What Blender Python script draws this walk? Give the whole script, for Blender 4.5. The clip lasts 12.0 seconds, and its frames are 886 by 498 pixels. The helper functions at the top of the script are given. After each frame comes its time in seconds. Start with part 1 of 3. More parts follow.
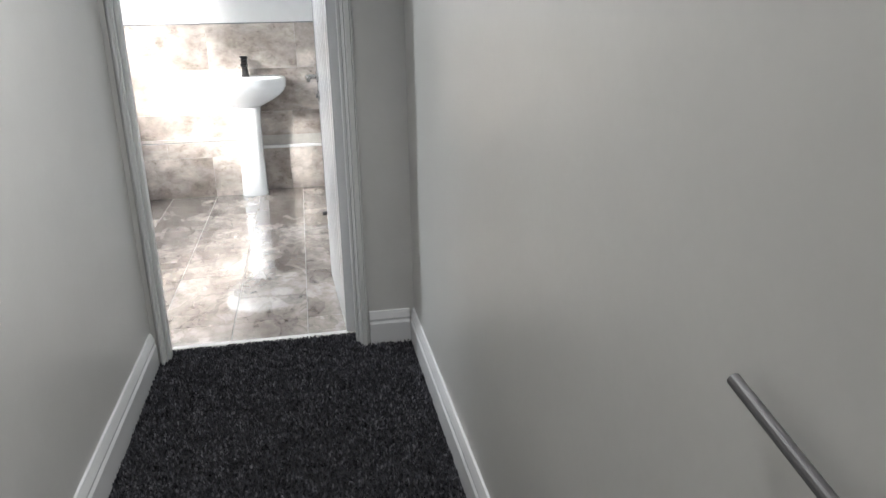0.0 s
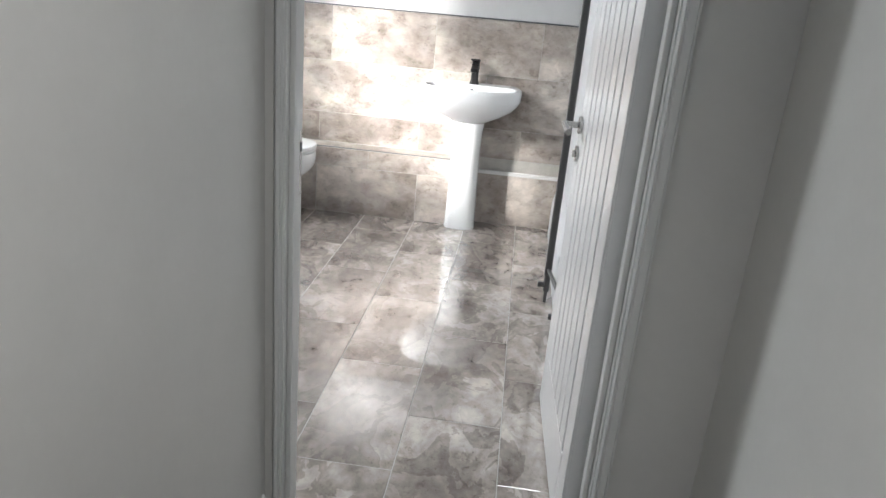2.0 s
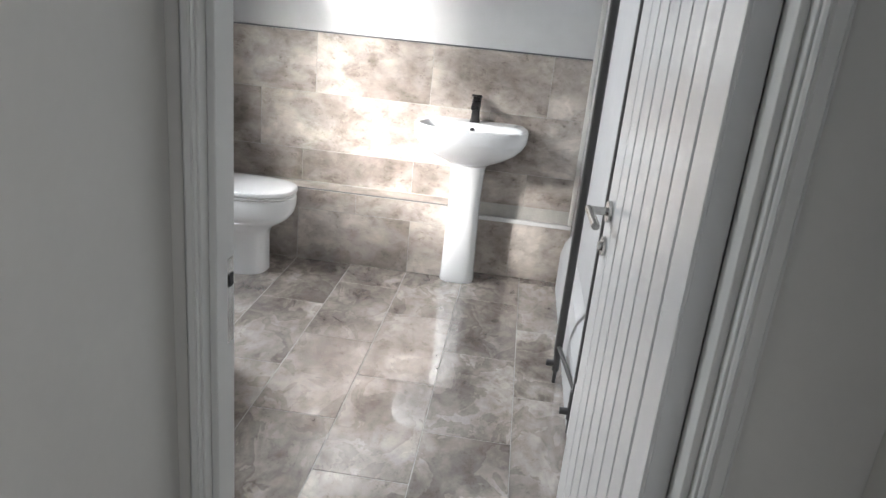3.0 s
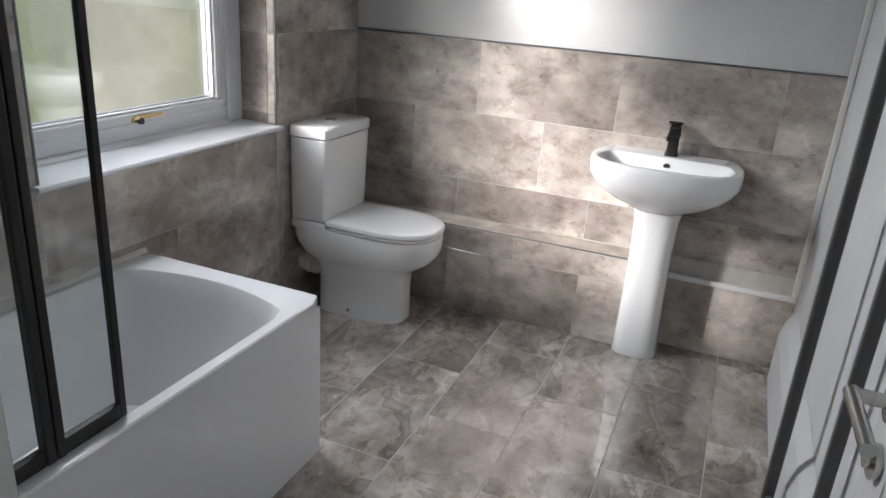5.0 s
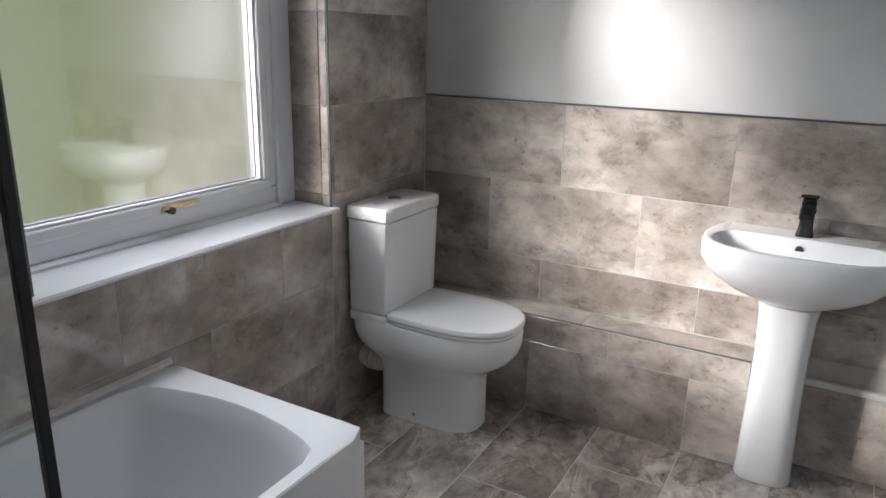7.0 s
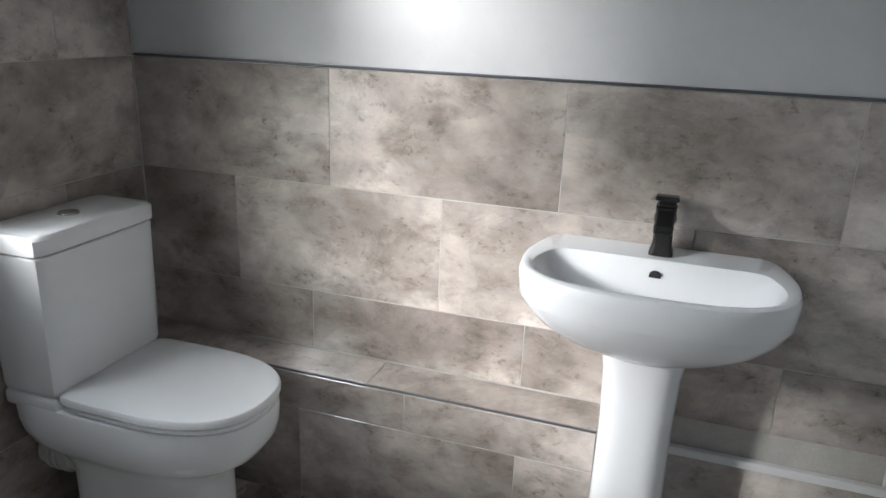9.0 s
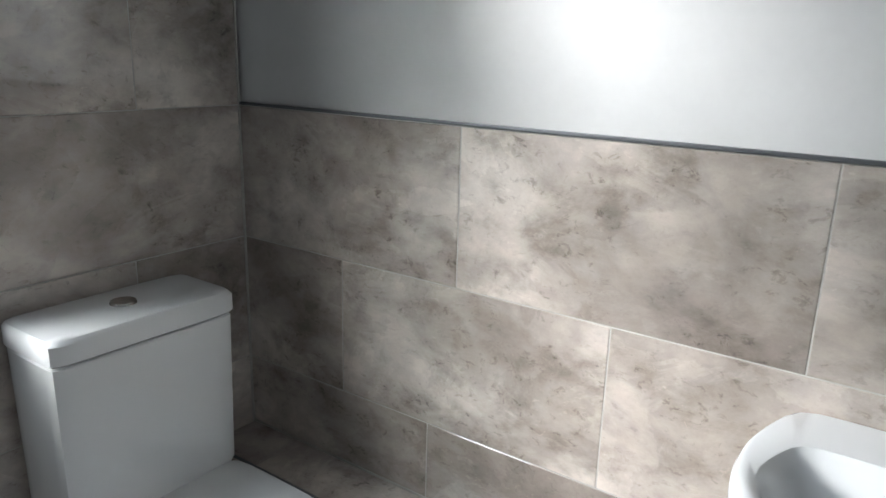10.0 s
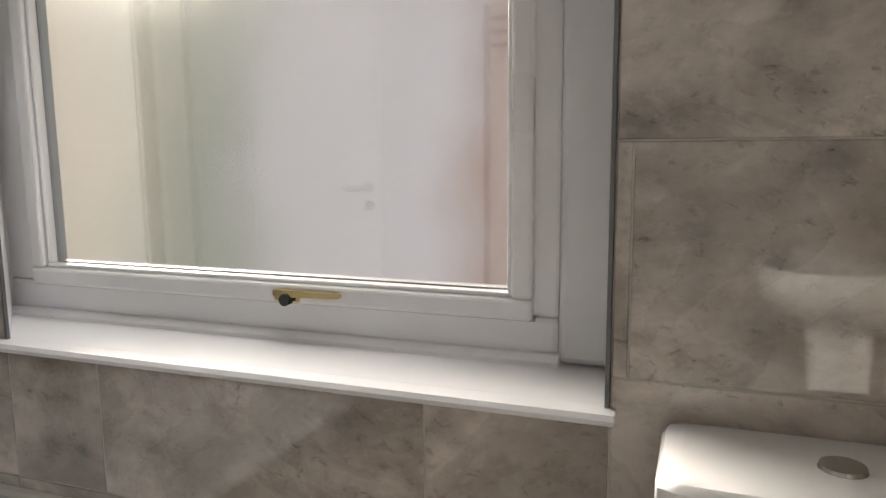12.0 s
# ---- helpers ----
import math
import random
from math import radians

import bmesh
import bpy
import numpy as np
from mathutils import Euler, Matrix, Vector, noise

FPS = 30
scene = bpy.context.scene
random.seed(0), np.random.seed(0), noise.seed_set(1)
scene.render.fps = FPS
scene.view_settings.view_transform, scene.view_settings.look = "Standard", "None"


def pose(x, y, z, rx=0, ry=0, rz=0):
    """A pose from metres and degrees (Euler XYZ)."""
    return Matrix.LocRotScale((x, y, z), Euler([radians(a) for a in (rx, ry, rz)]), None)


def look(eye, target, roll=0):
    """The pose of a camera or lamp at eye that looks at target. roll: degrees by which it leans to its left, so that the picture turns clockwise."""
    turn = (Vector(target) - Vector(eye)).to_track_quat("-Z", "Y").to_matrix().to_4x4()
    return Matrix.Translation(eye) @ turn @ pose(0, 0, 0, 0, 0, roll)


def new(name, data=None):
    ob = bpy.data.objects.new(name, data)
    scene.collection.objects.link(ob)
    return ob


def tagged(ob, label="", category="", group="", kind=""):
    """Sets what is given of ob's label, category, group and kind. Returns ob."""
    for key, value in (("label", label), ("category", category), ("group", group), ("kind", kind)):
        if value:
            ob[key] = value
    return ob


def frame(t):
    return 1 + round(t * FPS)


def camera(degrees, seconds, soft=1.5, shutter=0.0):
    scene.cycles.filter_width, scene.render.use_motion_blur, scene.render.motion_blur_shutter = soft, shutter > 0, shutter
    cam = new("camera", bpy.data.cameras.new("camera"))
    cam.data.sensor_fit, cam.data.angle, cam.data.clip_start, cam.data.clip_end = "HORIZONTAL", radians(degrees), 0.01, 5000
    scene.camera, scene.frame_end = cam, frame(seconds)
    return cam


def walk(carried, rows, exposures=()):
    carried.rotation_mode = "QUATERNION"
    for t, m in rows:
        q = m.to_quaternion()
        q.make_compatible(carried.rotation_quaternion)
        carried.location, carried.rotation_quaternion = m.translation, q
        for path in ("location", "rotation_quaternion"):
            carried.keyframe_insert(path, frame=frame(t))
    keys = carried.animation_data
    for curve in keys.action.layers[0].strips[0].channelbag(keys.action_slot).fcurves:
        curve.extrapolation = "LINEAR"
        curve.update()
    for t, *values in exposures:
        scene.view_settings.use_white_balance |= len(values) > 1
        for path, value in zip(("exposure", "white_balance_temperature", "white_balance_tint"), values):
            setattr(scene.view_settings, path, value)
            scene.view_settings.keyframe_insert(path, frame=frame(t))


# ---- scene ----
cam = camera(63.5, 12.0)
PATH = [
    (0, (1.079, -2.803, 1.229), (1.429, -0.937, 0.601), -1.1),
    (0.5, (1.109, -2.526, 1.119), (1.294, -0.644, 0.467), -2.5),
    (1, (1.106, -2.22, 1.106), (1.239, -0.324, 0.483), -0.6),
    (1.5, (1.071, -1.968, 1.156), (1.096, -0.072, 0.52), 3.2),
    (2, (0.960, -1.626, 1.302), (0.797, 0.246, 0.629), 5.1),
    (2.5, (0.900, -1.365, 1.377), (0.766, 0.516, 0.717), 5.9),
    (4.3, (0.954, -0.565, 1.432), (0.51, 1.262, 0.748), 5.0),
    (4.5, (0.931, -0.5, 1.449), (0.425, 1.305, 0.752), 5.0),
    (5, (0.905, -0.396, 1.41), (0.219, 1.347, 0.708), 4.1),
    (5.5, (0.898, -0.284, 1.386), (0.029, 1.378, 0.692), 2.9),
    (6, (0.87, -0.206, 1.386), (-0.152, 1.38, 0.723), 1.9),
    (6.5, (0.829, -0.136, 1.432), (-0.252, 1.436, 0.832), 1.2),
    (7, (0.771, 0.028, 1.409), (-0.169, 1.7, 0.84), 1.3),
    (7.5, (0.765, 0.213, 1.394), (0.052, 1.981, 0.79), 1.3),
    (9.5, (0.654, 1.217, 1.303), (0.059, 3.022, 0.68), 2.1),
    (10, (0.563, 1.51, 1.304), (-0.549, 3.085, 0.774), 1.6),
    (10.5, (0.408, 1.713, 1.292), (-1.16, 2.863, 0.821), 1.2),
    (11, (0.26, 1.889, 1.258), (-1.623, 2.445, 0.877), 0.2),
    (11.5, (0.166, 1.984, 1.278), (-1.79, 1.899, 0.868), 0.2),
    (12, (0.154, 2.054, 1.175), (-1.705, 1.376, 0.886), -0.5),
]
walk(cam, [(t, look(e, g, r)) for t, e, g, r in PATH],
     exposures=[(0, 2.05, 6300, 10), (1.5, 2.0, 6300, 10), (2.0, 1.7, 6320, 10), (2.5, 1.58, 6350, 10), (4.3, 0.9, 6350, 12), (7.5, 0.58, 6350, 12),
                (9.5, 0.42, 6050, 7), (10.5, 0.52, 6050, 6), (11.0, 1.0, 6650, 11), (11.5, 1.1, 7700, 13), (12, 0.95, 7500, 13)])

# ---- world, sun, large lights ----
SUN_DIR = Vector((0.712, 0.663, -0.33)).normalized()      # the way the sunlight travels
world = bpy.data.worlds.new("sky")
scene.world = world
world.use_nodes = True
wn = world.node_tree.nodes
sky = wn.new("ShaderNodeTexSky")
sky.sky_type, sky.sun_disc = "NISHITA", False
sky.sun_elevation = math.asin(-SUN_DIR.z)
sky.sun_rotation = math.atan2(-SUN_DIR.x, -SUN_DIR.y)
world.node_tree.links.new(sky.outputs[0], wn["Background"].inputs[0])
wn["Background"].inputs[1].default_value = 0.08
sun = new("sun", bpy.data.lights.new("sun", "SUN"))
sun.data.energy, sun.data.angle, sun.data.color = 5.0, radians(12), (1.0, 0.965, 0.915)
sun.matrix_world = look(-SUN_DIR * 10, (0, 0, 0))


def area(name, m, w, h, power, colour):
    ob = new(name, bpy.data.lights.new(name, "AREA"))
    ob.data.shape, ob.data.size, ob.data.size_y, ob.data.energy, ob.data.color = "RECTANGLE", w, h, power, colour
    ob.matrix_world = m
    return ob


# added fill, out of view: lamps standing in for daylight at fanlight and landing ceiling
area("bathroom_fill", look((-0.895, 1.50, 1.91), (0.80, 1.05, 0.45)), 0.58, 0.44, 9, (0.93, 0.97, 1.0)).data.spread = radians(116)
# no source is known here; placed and aimed to brighten the landing walls
area("landing_fill", look((1.14, -1.6, 2.42), (0.46, -1.9, 0.85)), 0.44, 0.9, 5.8, (1.0, 0.985, 0.96)).data.spread = radians(130)

# ---- materials ----


class Mat:
    def __init__(self, name, rough=0.5, metal=0.0, colour=(0.8, 0.8, 0.8)):
        self.m = bpy.data.materials.new(name)
        self.m.use_nodes = True
        self.t = self.m.node_tree
        self.b = self.t.nodes["Principled BSDF"]
        self.set("Roughness", rough)
        self.set("Metallic", metal)
        self.set("Base Color", (*colour, 1))
        self.co = None

    def set(self, key, v):
        self.b.inputs[key].default_value = v

    def node(self, kind, **inputs):
        n = self.t.nodes.new(kind)
        for k, v in inputs.items():
            n.inputs[k.replace("_", " ")].default_value = v
        return n

    def link(self, a, b):
        self.t.links.new(a, b)

    def coords(self, scatter=0.0, scale=(1, 1, 1)):
        """Object coordinates, shifted by each object's random number."""
        tc = self.node("ShaderNodeTexCoord")
        mp = self.node("ShaderNodeMapping")
        mp.inputs["Scale"].default_value = scale
        if scatter:
            info = self.node("ShaderNodeObjectInfo")
            mul = self.node("ShaderNodeVectorMath")
            mul.operation = "MULTIPLY"
            mul.inputs[1].default_value = (scatter, scatter * 1.7, scatter * 0.6)
            self.link(info.outputs["Random"], mul.inputs[0])
            self.link(mul.outputs[0], mp.inputs["Location"])
        self.link(tc.outputs["Object"], mp.inputs["Vector"])
        return mp.outputs[0]

    def noise(self, co, scale, detail=4, rough=0.55, warp=0.0):
        n = self.node("ShaderNodeTexNoise", Scale=scale, Detail=detail, Roughness=rough, Distortion=warp)
        self.link(co, n.inputs["Vector"])
        return n.outputs["Fac"]

    def ramp(self, fac, stops):
        r = self.node("ShaderNodeValToRGB")
        e = r.color_ramp.elements
        e[0].position, e[0].color = stops[0][0], (*stops[0][1], 1)
        e[1].position, e[1].color = stops[-1][0], (*stops[-1][1], 1)
        for p, c in stops[1:-1]:
            e.new(p).color = (*c, 1)
        self.link(fac, r.inputs[0])
        return r.outputs[0]

    def mix(self, fac, a, b, how="MIX"):
        n = self.t.nodes.new("ShaderNodeMix")
        n.data_type, n.blend_type = "RGBA", how
        for s, i in ((fac, 0), (a, 6), (b, 7)):
            if isinstance(s, (float, tuple)):
                n.inputs[i].default_value = s
            else:
                self.link(s, n.inputs[i])
        return n.outputs[2]

    def bump(self, fac, strength, distance):
        b = self.node("ShaderNodeBump", Strength=strength, Distance=distance)
        self.link(fac, b.inputs["Height"])
        self.link(b.outputs[0], self.b.inputs["Normal"])

    def rough(self, fac, lo, hi):
        r = self.node("ShaderNodeMapRange")
        r.inputs["To Min"].default_value, r.inputs["To Max"].default_value = lo, hi
        self.link(fac, r.inputs["Value"])
        self.link(r.outputs[0], self.b.inputs["Roughness"])


def stone_tile(name, scale, rough_lo, rough_hi, flat, light, coat, veins, ior):
    """Clouded grey-brown porcelain with darker stained veins and fine pitting."""
    m = Mat(name)
    co = m.coords(9.0, flat)
    big = m.noise(co, 2.1 * scale, 4, 0.55, 0.25)
    mid = m.noise(co, 6.0 * scale, 9, 0.70, 0.22)
    cloud = m.noise(co, 12.0 * scale, 8, 0.68, 0.15)
    fine = m.noise(co, 38 * scale, 5, 0.7, 0.6)
    k = light
    base = m.ramp(big, [(0.36, (0.175 * k, 0.150 * k, 0.134 * k)), (0.50, (0.274 * k, 0.242 * k, 0.220 * k)),
                        (0.66, (0.432 * k, 0.392 * k, 0.360 * k))])
    vein = m.ramp(mid, [(0.34, (0.56, 0.53, 0.50)), (0.45, (0.88, 0.86, 0.84)), (0.53, (1.0, 1.0, 1.0)), (0.62, (1.20, 1.19, 1.17)),
                        (0.76, (0.92, 0.91, 0.89))])
    c = m.mix(0.85, base, m.mix(1.0, base, vein, "MULTIPLY"))
    cl = m.ramp(cloud, [(0.36, (0.52, 0.50, 0.48)), (0.47, (1.0, 1.0, 1.0)), (0.64, (1.18, 1.18, 1.18))])
    c = m.mix(0.35, c, cl, "MULTIPLY")
    # crackled specks that gather in the darker clouds
    gather = m.ramp(mid, [(0.40, (1.0, 1.0, 1.0)), (0.56, (0.2, 0.2, 0.2))])
    specks = m.ramp(fine, [(0.34, (0.50, 0.48, 0.46)), (0.43, (1.0, 1.0, 1.0)), (0.62, (1.0, 1.0, 1.0)), (0.70, (1.35, 1.34, 1.32))])
    c = m.mix(gather, c, m.mix(1.0, c, specks, "MULTIPLY"))
    # cloud banks with one crisp, pale-rimmed shore, as in polished agate
    shore = m.noise(co, 2.9 * scale, 7, 0.58, 0.9)
    bank = m.ramp(shore, [(0.30, (1.06, 1.06, 1.06)), (0.40, (0.90, 0.89, 0.88)), (0.478, (0.70, 0.685, 0.675)), (0.492, (1.16, 1.155, 1.15)),
                          (0.54, (1.05, 1.05, 1.05)), (0.62, (0.86, 0.85, 0.84)), (0.635, (1.12, 1.12, 1.12)), (0.75, (1.0, 1.0, 1.0))])
    c = m.mix(veins, c, m.mix(1.0, c, bank, "MULTIPLY"))
    m.link(c, m.b.inputs["Base Color"])
    m.rough(mid, rough_lo, rough_hi)
    m.set("Coat Weight", coat)
    m.set("Coat Roughness", 0.025)
    m.set("Coat IOR", ior)
    m.bump(fine, 0.06, 0.0006)
    return m.m


M_WALLTILE = stone_tile("wall_tile_stone", 1.0, 0.26, 0.42, (1, 1, 1.45), 1.42, 1.0, 0.32, 1.75)
M_FLOORTILE = stone_tile("floor_tile_stone", 1.25, 0.10, 0.22, (1.5, 1, 1), 1.28, 1.0, 0.95, 1.95)


def plain(name, colour, rough, grain=0.03, scale=30.0, bump=0.05, metal=0.0, stain=0.05):
    m = Mat(name, rough, metal, colour)
    co = m.coords(3.0)
    big = m.noise(co, scale * 0.08, 3)
    fine = m.noise(co, scale, 4)
    lo = tuple(v * (1 - stain) for v in colour)
    c = m.ramp(big, [(0.35, lo), (0.65, colour)])
    g = m.ramp(fine, [(0.3, (1 - grain,) * 3), (0.7, (1.0, 1.0, 1.0))])
    m.link(m.mix(1.0, c, g, "MULTIPLY"), m.b.inputs["Base Color"])
    m.rough(big, rough * 0.85, min(1, rough * 1.2))
    if bump:
        m.bump(fine, bump, 0.002)
    return m.m


M_HALLPAINT = plain("hall_wall_paint", (0.60, 0.59, 0.565), 0.33, 0.02, 60, 0.04, stain=0.04)
M_WHITEWALL = plain("white_emulsion", (0.60, 0.60, 0.60), 0.75, 0.02, 90, 0.08)
M_CEIL = plain("ceiling_paint", (0.82, 0.82, 0.81), 0.85, 0.02, 60, 0.05)
M_GLOSS = plain("white_gloss_paint", (0.74, 0.74, 0.74), 0.22, 0.02, 25, 0.05)
M_ARCH = plain("grey_white_satin_paint", (0.66, 0.66, 0.645), 0.30, 0.02, 25, 0.05)
M_CERAMIC = plain("white_ceramic", (0.80, 0.81, 0.82), 0.09, 0.0, 10, 0.0, stain=0.01)
M_ACRYLIC = plain("white_acrylic", (0.80, 0.81, 0.83), 0.16, 0.0, 10, 0.0, stain=0.015)
M_SEATPLASTIC = plain("white_seat_plastic", (0.78, 0.79, 0.80), 0.2, 0.0, 10, 0.0, stain=0.01)
M_UPVC = plain("white_upvc", (0.76, 0.77, 0.80), 0.28, 0.02, 15, 0.03, stain=0.05)
M_BLACK = plain("matt_black_metal", (0.018, 0.017, 0.017), 0.38, 0.1, 120, 0.03, metal=0.2)
M_RAD = plain("anthracite_paint", (0.085, 0.082, 0.082), 0.35, 0.05, 60, 0.03)
M_CHROME = plain("brushed_steel", (0.55, 0.54, 0.52), 0.22, 0.04, 200, 0.02, metal=1.0)
M_BRASS = plain("polished_brass", (0.70, 0.56, 0.30), 0.2, 0.05, 80, 0.02, metal=1.0)
M_TRIM = plain("grey_metal_trim", (0.16, 0.165, 0.18), 0.35, 0.04, 90, 0.02, metal=0.7)
M_GROUT = plain("pale_grout", (0.50, 0.48, 0.45), 0.85, 0.12, 150, 0.15, stain=0.2)
M_SEALANT = plain("white_sealant", (0.72, 0.71, 0.68), 0.45, 0.03, 60, 0.08)
M_CONE = plain("ribbed_white_plastic", (0.62, 0.61, 0.58), 0.5, 0.05, 60, 0.05)
M_RUBBER = plain("dark_gasket", (0.03, 0.03, 0.032), 0.6, 0.05, 60, 0.05)
M_GASKET = plain("grey_gasket", (0.32, 0.33, 0.36), 0.6, 0.05, 60, 0.05)
M_GROUND = plain("pale_paving", (0.46, 0.46, 0.44), 0.95, 0.3, 8, 0.3, stain=0.3)

carpet = Mat("charcoal_carpet", 1.0, 0, (0.02, 0.02, 0.024))
cc = carpet.coords()
tuft = carpet.noise(cc, 130, 4, 0.75)
clump = carpet.noise(cc, 30, 3, 0.6)
cmix = carpet.ramp(tuft, [(0.30, (0.006, 0.006, 0.008)), (0.52, (0.022, 0.022, 0.027)), (0.72, (0.10, 0.098, 0.107))])
cvar = carpet.ramp(clump, [(0.3, (0.45, 0.45, 0.45)), (0.7, (1.35, 1.35, 1.35))])
carpet.link(carpet.mix(1.0, cmix, cvar, "MULTIPLY"), carpet.b.inputs["Base Color"])
carpet.bump(tuft, 1.0, 0.010)
M_CARPET = carpet.m
yarn = Mat("carpet_yarn", 1.0, 0, (0.02, 0.02, 0.024))
yg = yarn.node("ShaderNodeNewGeometry")
yc = yarn.ramp(yg.outputs["Random Per Island"], [(0.0, (0.035, 0.035, 0.040)), (0.5, (0.085, 0.085, 0.096)), (0.85, (0.15, 0.147, 0.162)), (1.0, (0.25, 0.246, 0.265))])
yv = yarn.ramp(yarn.noise(yarn.coords(), 28, 3, 0.6), [(0.3, (0.55, 0.55, 0.55)), (0.7, (1.3, 1.3, 1.3))])
yarn.link(yarn.mix(1.0, yc, yv, "MULTIPLY"), yarn.b.inputs["Base Color"])
yarn.set("Specular IOR Level", 0.1)
M_PILE = yarn.m

screen_glass = Mat("clear_glass", 0.02, 0, (0.93, 0.97, 0.96))
screen_glass.set("Transmission Weight", 1.0)
screen_glass.set("IOR", 1.45)
M_GLASS = screen_glass.m

frost = Mat("frosted_glass", 0.13, 0, (0.93, 0.95, 0.95))
frost.set("Transmission Weight", 1.0)
frost.set("IOR", 1.25)
frost.set("Coat Weight", 1.0)
frost.set("Coat Roughness", 0.03)
frost.set("Coat IOR", 2.15)
frost.bump(frost.noise(frost.coords(), 140, 3), 0.15, 0.001)
M_FROST = frost.m

# ---- mesh helpers ----


def mesh_of(bm, name, material, smooth=False):
    me = bpy.data.meshes.new(name)
    bmesh.ops.recalc_face_normals(bm, faces=bm.faces)
    bm.to_mesh(me)
    bm.free()
    if smooth:
        for p in me.polygons:
            p.use_smooth = True
        me.set_sharp_from_angle(angle=radians(38))
    me.materials.append(material)
    return me


def part(name, bm, material, parent=None, label="", smooth=False):
    ob = new(name, mesh_of(bm, name, material, smooth))
    if parent is not None:
        ob.parent = parent
        ob.matrix_parent_inverse = parent.matrix_world.inverted() if parent.matrix_basis != Matrix() else Matrix()
    if label:
        ob["label"] = label
    return ob


def thing(name, at, label, category, group="", kind=""):
    ob = new(name)
    ob.location = at
    ob.empty_display_size = 0.05
    bpy.context.view_layer.update()
    return tagged(ob, label, category, group, kind)


def box(x0, x1, y0, y1, z0, z1, bevel=0.0, seg=2, bm=None):
    bm = bm or bmesh.new()
    m = Matrix.LocRotScale(((x0 + x1) / 2, (y0 + y1) / 2, (z0 + z1) / 2), None, (x1 - x0, y1 - y0, z1 - z0))
    vs = bmesh.ops.create_cube(bm, size=1, matrix=m)["verts"]
    if bevel:
        es = list({e for v in vs for e in v.link_edges})
        bmesh.ops.bevel(bm, geom=es, offset=bevel, segments=seg, affect="EDGES", profile=0.5)
    return bm


def cyl(p, q, r, r2=None, n=20, bm=None):
    bm = bm or bmesh.new()
    p, q = Vector(p), Vector(q)
    rot = (q - p).to_track_quat("Z", "Y").to_matrix().to_4x4()
    bmesh.ops.create_cone(bm, cap_ends=True, segments=n, radius1=r, radius2=r if r2 is None else r2, depth=(q - p).length,
                          matrix=Matrix.Translation((p + q) / 2) @ rot)
    return bm


def loft(rings, cap0=True, cap1=True, bm=None):
    bm = bm or bmesh.new()
    rows = [[bm.verts.new(p) for p in r] for r in rings]
    n = len(rows[0])
    for a, b in zip(rows, rows[1:]):
        for i in range(n):
            bm.faces.new((a[i], a[(i + 1) % n], b[(i + 1) % n], b[i]))
    if cap0:
        bm.faces.new(rows[0])
    if cap1:
        bm.faces.new(rows[-1])
    return bm


def prism(profile, axis, a, b, bm=None):
    """A profile of 2D points swept along x, y or z from a to b."""
    put = {"x": lambda u, v, w: (w, u, v), "y": lambda u, v, w: (u, w, v), "z": lambda u, v, w: (u, v, w)}[axis]
    return loft([[put(u, v, a) for u, v in profile], [put(u, v, b) for u, v in profile]], bm=bm)


def super_ring(x0, x1, y0, y1, z, n=72, e=6.0):
    cx, cy, rx, ry = (x0 + x1) / 2, (y0 + y1) / 2, (x1 - x0) / 2, (y1 - y0) / 2
    out = []
    for i in range(n):
        t = 2 * math.pi * (i + 0.5) / n
        c, s = math.cos(t), math.sin(t)
        r = (abs(c) ** e + abs(s) ** e) ** (-1 / e)
        out.append((cx + rx * c * r, cy + ry * s * r, z))
    return out


def structure(name, bm, material, label, category):
    return tagged(part(name, bm, material), label, category, kind="structure")


# ---- the plan ----
WX, FY, RX = -0.757, 2.572, 1.262          # tile faces of the window wall and basin wall, face of the white side wall
DL, DR = 0.505, 1.222                       # door opening
HY, BY = -0.245, -0.135                     # hall and bathroom faces of the door wall
HL, HR, HB = 0.462, 1.440, -4.5             # hall walls and its back
CZ = 2.4                                    # ceiling
TOP = 1.178                                 # top of the half tiling
LEDGE, LZ, LX = 2.43, 0.396, 0.605          # ledge front, height, end
RL, RZ = 2.556, 0.312                       # lower tiling beside the pedestal
BX, BY1, BY0, BZ = -0.096, 1.232, -0.47, 0.533   # bath
WY0, WY1, WZ0, WZ1 = 0.885, 1.945, 0.833, 2.20   # window opening

WF0 = 0.70                                   # the splayed reveal meets the frame here

structure("floor", box(-0.95, 1.45, -0.6, 2.8, -0.12, -0.0012), M_GROUT, "pale grout bed under the bathroom floor tiles", "floor")
structure("floor_hall", box(HL - 0.1, HR + 0.1, HB - 0.1, -0.138, -0.11, 0.004), M_CARPET, "charcoal grey pile carpet on the landing floor", "carpet")
structure("ceiling", box(-1.1, 1.5, -0.7, 2.8, CZ, CZ + 0.1), M_CEIL, "white painted bathroom ceiling", "ceiling")
# unseen opening left in the landing ceiling for the added fill lamp
bm = box(HL - 0.1, HR + 0.1, HB - 0.2, -2.15, CZ + 0.003, CZ + 0.1)
box(HL - 0.1, HR + 0.1, -1.05, HY, CZ + 0.003, CZ + 0.1, bm=bm)
box(HL - 0.1, 0.82, -2.15, -1.05, CZ + 0.003, CZ + 0.1, bm=bm)
box(1.40, HR + 0.1, -2.15, -1.05, CZ + 0.003, CZ + 0.1, bm=bm)
structure("ceiling_hall", bm, M_CEIL, "white painted landing ceiling", "ceiling")
structure("wall_north", box(-1.06, 1.5, FY + 0.010, FY + 0.16, TOP + 0.006, CZ), M_WHITEWALL, "white painted wall above the half-height tiling", "wall")
